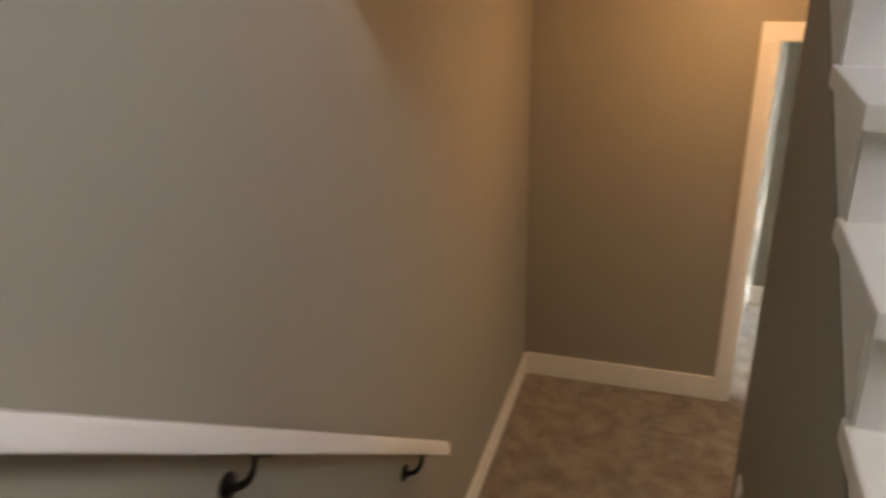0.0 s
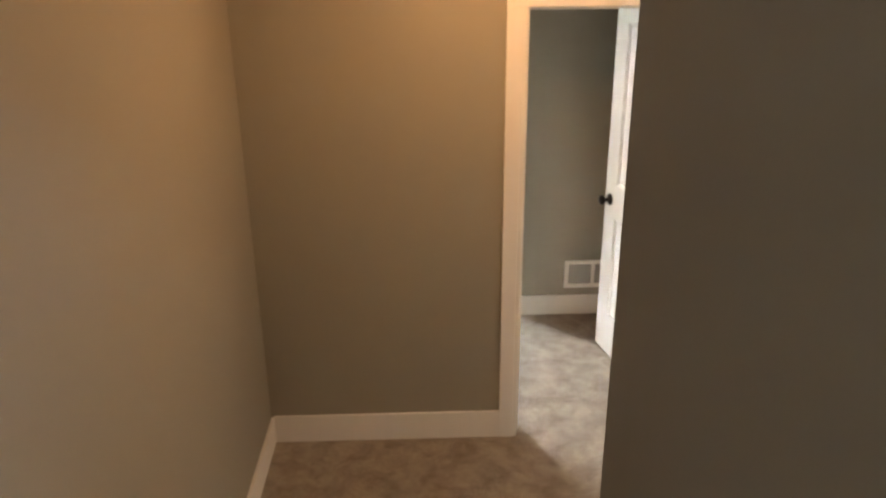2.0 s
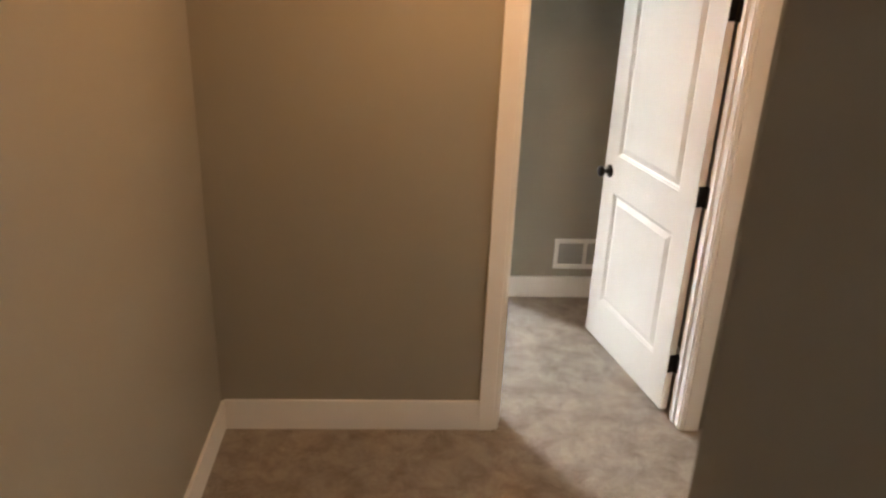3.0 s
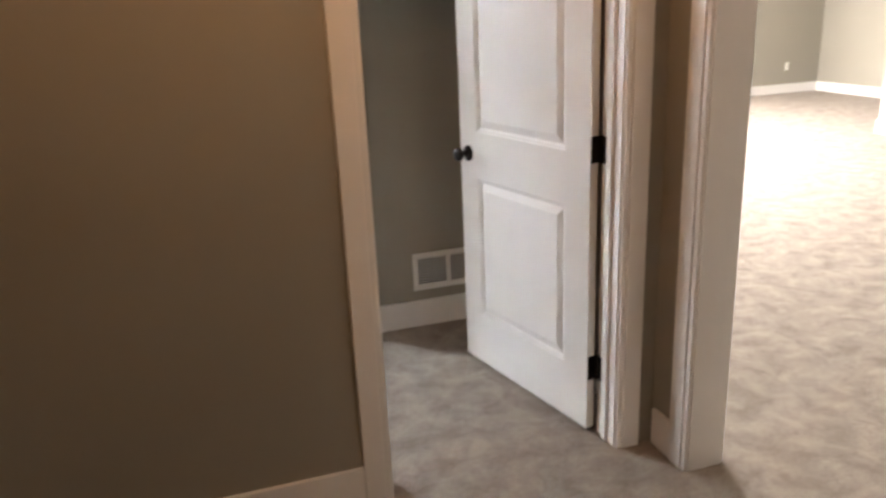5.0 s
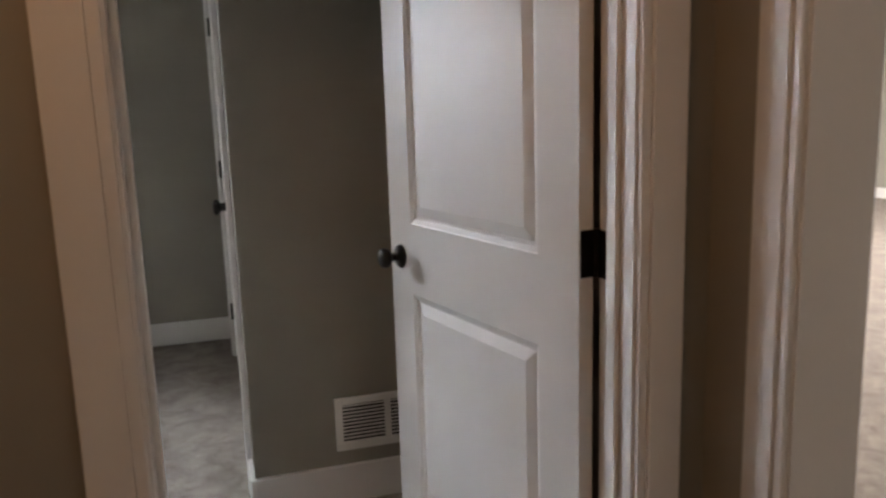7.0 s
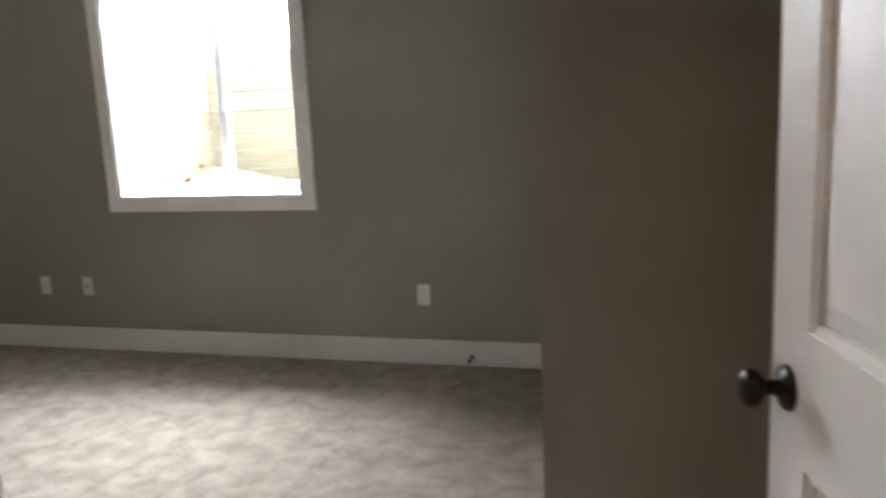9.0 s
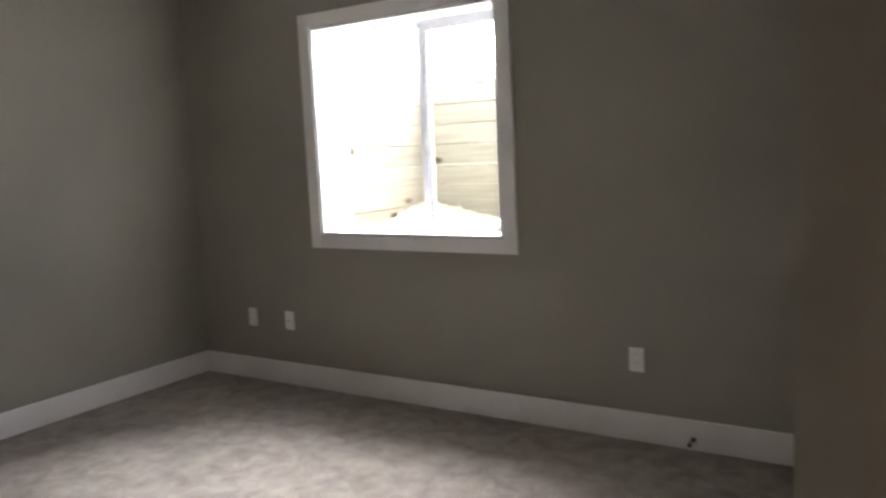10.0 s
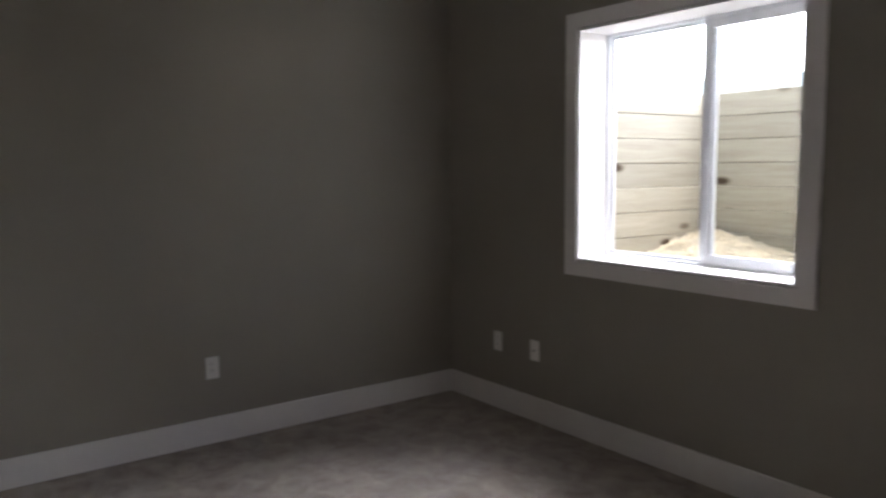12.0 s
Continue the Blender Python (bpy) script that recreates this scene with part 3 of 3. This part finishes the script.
# ---- bedroom window ----
win = holder("window_1", (0, 0, 0), "white sliding vinyl window in a deep white reveal with flat casing", "window", "structure")
YF = BY1 + 0.190
WC = 0.079
for r in ((WX0 - WC, WX0 - 0.004, WZ0 - WC, WZ1 + WC), (WX1 + 0.004, WX1 + WC, WZ0 - WC, WZ1 + WC), (WX0 - 0.004, WX1 + 0.004, WZ1 + 0.004, WZ1 + WC), (WX0 - 0.004, WX1 + 0.004, WZ0 - WC, WZ0 - 0.004)):
    bm = bmesh.new(); box(bm, r[0], r[1], BY1 - 0.019, BY1, r[2], r[3], 0.003)
    part("casing", bm, WHITE, win)
for r in ((WX0, WX0 + 0.012, WZ0, WZ1), (WX1 - 0.012, WX1, WZ0, WZ1), (WX0 + 0.012, WX1 - 0.012, WZ1 - 0.012, WZ1), (WX0 + 0.012, WX1 - 0.012, WZ0, WZ0 + 0.012)):
    part("reveal", boxes((r[0], r[1], BY1 - 0.012, YF, r[2], r[3])), WHITE, win)


def ring_frame(name, x0, x1, z0, z1, y0, y1, w, parent, material, label=""):
    bm = bmesh.new()
    box(bm, x0, x0 + w, y0, y1, z0, z1, 0.004)
    box(bm, x1 - w, x1, y0, y1, z0, z1, 0.004)
    box(bm, x0 + w, x1 - w, y0, y1, z1 - w, z1, 0.004)
    box(bm, x0 + w, x1 - w, y0, y1, z0, z0 + w, 0.004)
    return part(name, bm, material, parent, label)


ring_frame("window_frame", WX0, WX1, WZ0, WZ1, YF, YF + 0.052, 0.024, win, VINYL)
WM = -0.815
fixed = ring_frame("sash", WX0 + 0.020, WM + 0.03, WZ0 + 0.022, WZ1 - 0.022, YF + 0.027, YF + 0.048, 0.018, win, VINYL, "fixed white vinyl sash")
slide = ring_frame("sash", WM - 0.025, WX1 - 0.022, WZ0 + 0.022, WZ1 - 0.022, YF + 0.003, YF + 0.024, 0.046, win, VINYL, "sliding white vinyl sash")
for sash, a, c, yy in ((fixed, WX0 + 0.036, WM + 0.014, YF + 0.038), (slide, WM + 0.019, WX1 - 0.066, YF + 0.014)):
    pane = part("pane", boxes((a, c, yy - 0.002, yy + 0.002, WZ0 + 0.038, WZ1 - 0.038)), GLASS, sash, "clear glass pane")
    pane.visible_shadow = False
bm = bmesh.new(); box(bm, WM - 0.008, WM + 0.006, YF - 0.006, YF + 0.006, 1.42, 1.50, 0.003)
part("latch", bm, VINYL, slide)
# grey strip paints the shadow in the gap at the glazing bead
part("bead_shade_strip", boxes((WM + 0.0205, WM + 0.0255, YF + 0.008, YF + 0.0115, WZ0 + 0.068, WZ1 - 0.068)), GREY_METAL_SHADE, slide, "thin grey strip drawn as the glazing bead's shadow")

# ---- window well outside ----
WELL_Y0 = BY1 + 0.23
WWX0, WWX1, WWY1, WWZ = -1.565, -0.105, 4.895, 0.84
def plank_wall(p, q, n, label):
    """Stacked boards from p to q, each a piece of its own."""
    p, q = Vector(p), Vector(q)
    d = (q - p)
    w = holder("retaining_wall", (p.x, p.y, WWZ), label, "retaining wall", rz=math.degrees(math.atan2(d.y, d.x)))
    mesh = None
    for i in range(n):
        if mesh is None:
            bm = bmesh.new(); box(bm, 0, d.length, 0, 0.04, 0.0, 0.1375, 0.004)
            mesh = finish("plank", bm, PINE)
        ob = new("plank", mesh)
        ob.parent = w
        ob.location = (0, random.uniform(-0.003, 0.003), i * 0.141 - 0.11)
    return w


plank_wall((WWX0, WELL_Y0, 0), (WWX0, WWY1, 0), 8, "pine boards stacked as the side of a window well")
plank_wall((WWX0 - 0.02, WWY1, 0), (WWX1 + 0.02, WWY1, 0), 8, "pine boards stacked as the back of a window well")
plank_wall((WWX1, WWY1, 0), (WWX1, WELL_Y0, 0), 8, "pine boards stacked as the side of a window well")
G = 1.80
def sheet(*rows):
    bm = bmesh.new()
    for x0, x1, y0, y1 in rows:
        bm.faces.new([bm.verts.new(v) for v in ((x0, y0, G), (x1, y0, G), (x1, y1, G), (x0, y1, G))])
    return bm


FAR = 400
solid("ground", sheet((-FAR, FAR, FY + T, FAR), (-FAR, FAR, -FAR, -6.12), (-FAR, BX0 - T, -6.12, FY + T), (FX + T, FAR, -6.12, FY + T),
                      (BX0 - T, WWX0 - 0.04, WELL_Y0, FY + T), (WWX1 + 0.04, HX, WELL_Y0, FY + T), (WWX0 - 0.04, WWX1 + 0.04, WWY1 + 0.04, FY + T), (BX0 - T, -T, -6.12, 0)),
      SOIL, "bare garden soil around the house", "ground", "structure")
bm = bmesh.new()
nx, ny = 28, 18
def well_z(x, y):
    dx, dy = x - WWX0, WWY1 - y
    return WWZ + 0.02 + 0.13 * math.exp(-((dx / 0.45) ** 2 + (dy / 0.42) ** 2)) + 0.015 * noise.noise(Vector((x * 6, y * 6, 0)))


grid = [[bm.verts.new((WWX0 + (WWX1 - WWX0) * i / nx, WELL_Y0 + (WWY1 - WELL_Y0) * j / ny, well_z(WWX0 + (WWX1 - WWX0) * i / nx, WELL_Y0 + (WWY1 - WELL_Y0) * j / ny))) for j in range(ny + 1)] for i in range(nx + 1)]
for i in range(nx):
    for j in range(ny):
        bm.faces.new((grid[i][j], grid[i + 1][j], grid[i + 1][j + 1], grid[i][j + 1]))
solid("ground_window_well", bm, CHAFF, "earth floor of the window well heaped in the corner", "ground", "structure")
verts, faces = [], []
for i in range(5200):
    x = WWX0 + 0.02 + abs(random.gauss(0, 0.75)) if random.random() < 0.75 else random.uniform(WWX0 + 0.02, WWX1 - 0.05)
    y = WWY1 - 0.02 - abs(random.gauss(0, 0.5)) if random.random() < 0.75 else random.uniform(WELL_Y0 + 0.03, WWY1 - 0.05)
    if not (WWX0 + 0.02 < x < WWX1 - 0.1 and WELL_Y0 + 0.02 < y < WWY1 - 0.02):
        continue
    a, ln, w = random.uniform(0, math.pi), random.uniform(0.05, 0.16), random.uniform(0.0025, 0.005)
    dx, dy, up = math.cos(a) * ln / 2, math.sin(a) * ln / 2, random.gauss(0, 0.012)
    h = random.uniform(0.004, 0.03)
    n0 = len(verts)
    for s in (-1, 0, 1):
        px, py = min(max(x + s * dx, WWX0 + 0.01), WWX1 - 0.01), min(max(y + s * dy, WELL_Y0 + 0.01), WWY1 - 0.01)
        pz = well_z(px, py) + h + s * up + (0.006 if s == 0 else 0)
        verts += [(px - math.sin(a) * w, py + math.cos(a) * w, pz), (px + math.sin(a) * w, py - math.cos(a) * w, pz), (px, py, pz + w * 1.5)]
    for s in (0, 3):
        b0 = n0 + s
        faces += [(b0, b0 + 3, b0 + 5, b0 + 2), (b0 + 1, b0 + 2, b0 + 5, b0 + 4), (b0, b0 + 1, b0 + 4, b0 + 3)]
me = bpy.data.meshes.new("straw")
me.from_pydata(verts, [], faces)
me.materials.append(STRAW)
tagged(new("straw", me), "dry yellow straw scattered over the window well floor", "straw", kind="stuff")
solid("wall_foundation", boxes((BX0 - T, WX0, BY1 + 0.22, BY1 + 0.23, 0.5, CH), (WX1, HX, BY1 + 0.22, BY1 + 0.23, 0.5, CH), (WX0, WX1, BY1 + 0.22, BY1 + 0.23, 0.5, WZ0 - 0.01)), CONCRETE, "plain concrete foundation outside the window", "wall", "structure")


# ---- small fittings ----
def outlet(m, label, kind="duplex", group="wall plates"):
    o = holder("wall_outlet", (0, 0, 0), label, "wall outlet", group=group)
    bm = bmesh.new(); box(bm, -0.035, 0.035, -0.006, 0, -0.0575, 0.0575, 0.003); part("cover_plate", bm, PLATE, o)
    if kind == "duplex":
        for z in (-0.019, 0.019):
            bm = bmesh.new(); box(bm, -0.0165, 0.0165, -0.009, -0.005, z - 0.0135, z + 0.0135, 0.004)
            rec = part("receptacle", bm, PLATE, o)
            # black chips on the face paint the shade inside the pin slots
            for x, h in ((-0.0065, 0.0045), (0.0065, 0.0035)):
                part("slot", boxes((x - 0.001, x + 0.001, -0.0094, -0.0088, z + 0.001, z + 0.001 + 2 * h)), DARK, rec)
        bm = bmesh.new(); cyl(bm, 0.003, 0.003, (0, -0.0072, 0), (0, -0.005, 0), 12); part("screw", bm, PLATE, o)
    elif kind == "coax":
        bm = bmesh.new(); cyl(bm, 0.0048, 0.0048, (0, -0.016, 0), (0, -0.005, 0), 12); part("connector", bm, GREY_METAL_SHADE, o)
    elif kind == "switch":
        bm = bmesh.new(); box(bm, -0.0165, 0.0165, -0.009, -0.005, -0.033, 0.033, 0.002); part("rocker", bm, PLATE, o)
    if kind != "duplex":
        for z in (-0.042, 0.042):
            bm = bmesh.new(); cyl(bm, 0.003, 0.003, (0, -0.0072, z), (0, -0.005, z), 12); part("screw", bm, PLATE, o)
    o.matrix_world = m
    return o


outlet(pose(-2.06, BY1, 0.401), "white duplex outlet with cover plate on the window wall")
outlet(pose(-1.746, BY1, 0.401), "white cable plate with one connector on the window wall", "coax")
outlet(pose(0.426, BY1, 0.388), "white duplex outlet with cover plate near the closet end")
outlet(pose(BX0, 2.058, 0.399, 0, 0, 90), "white duplex outlet with cover plate on the bedroom side wall")
outlet(pose(9.4, FY, 0.40), "white duplex outlet on the family room wall")
outlet(pose(XR, -2.50, 1.33, 0, 0, -90), "white rocker switch plate on the wall under the stair", "switch")

# door stop on the baseboard
ds = holder("door_stop", (0.686, BY1 - BT, 0.049), "dark bronze rigid door stop screwed to the baseboard", "door stop")
bm = bmesh.new(); lathe(bm, [(0.013, 0), (0.013, 0.004), (0.006, 0.008), (0.0045, 0.012), (0.0045, 0.062)], pose(0, 0, 0, 90)); part("rod", bm, BLACK, ds, smooth=True)
bm = bmesh.new(); lathe(bm, [(0.008, 0.06), (0.0095, 0.063), (0.0095, 0.074), (0.007, 0.078)], pose(0, 0, 0, 90)); part("tip", bm, DARK, ds, "black rubber tip", smooth=True)

# return air grille
GX0, GX1, GZ0, GZ1 = 1.683, 2.055, 0.190, 0.382
gr = holder("return_air_grille", ((GX0 + GX1) / 2, VY, (GZ0 + GZ1) / 2), "white steel return air grille with two louvred halves", "air vent")
gw, gh = (GX1 - GX0) / 2, (GZ1 - GZ0) / 2
bm = bmesh.new()
for r in ((-gw, gw, gh - 0.026, gh), (-gw, gw, -gh, -gh + 0.026), (-gw, -gw + 0.026, -gh + 0.026, gh - 0.026), (gw - 0.026, gw, -gh + 0.026, gh - 0.026), (-0.011, 0.011, -gh + 0.026, gh - 0.026)):
    box(bm, r[0], r[1], -0.009, 0, r[2], r[3], 0.002)
part("frame", bm, PLATE, gr)
# black sheet on the wall paints the duct's shade between the slats
part("shade_backing", boxes((-gw + 0.02, gw - 0.02, -0.0015, -0.0005, -gh + 0.02, gh - 0.02)), DARK, gr)
bm = bmesh.new()
prism(bm, [(-0.0080, -0.0024), (-0.0070, -0.0024), (-0.0055, 0.0022), (-0.0065, 0.0022)], "x", -(gw - 0.037) / 2, (gw - 0.037) / 2)
slat = finish("slat", bm, PLATE)
for side in (-1, 1):
    for i in range(11):
        s = new("slat", slat)
        s.parent = gr
        s.location = (side * (0.011 + (gw - 0.037) / 2), 0, -gh + 0.031 + i * (2 * gh - 0.062) / 10)

# recessed ceiling lamp in the hall
lamp = holder("ceiling_lamp", (1.04, -0.78, CH), "recessed warm ceiling lamp in a white ring", "ceiling lamp")
bm = bmesh.new(); lathe(bm, [(0.09, -0.012), (0.095, -0.004), (0.095, -0.001), (0.07, -0.001)], pose(0, 0, 0)); part("ring", bm, WHITE, lamp, smooth=True)
bm = bmesh.new(); lathe(bm, [(0.068, -0.016), (0.068, -0.0125), (0.05, -0.0125)], pose(0, 0, 0)); part("lens", bm, BULB, lamp, "glowing warm lens")
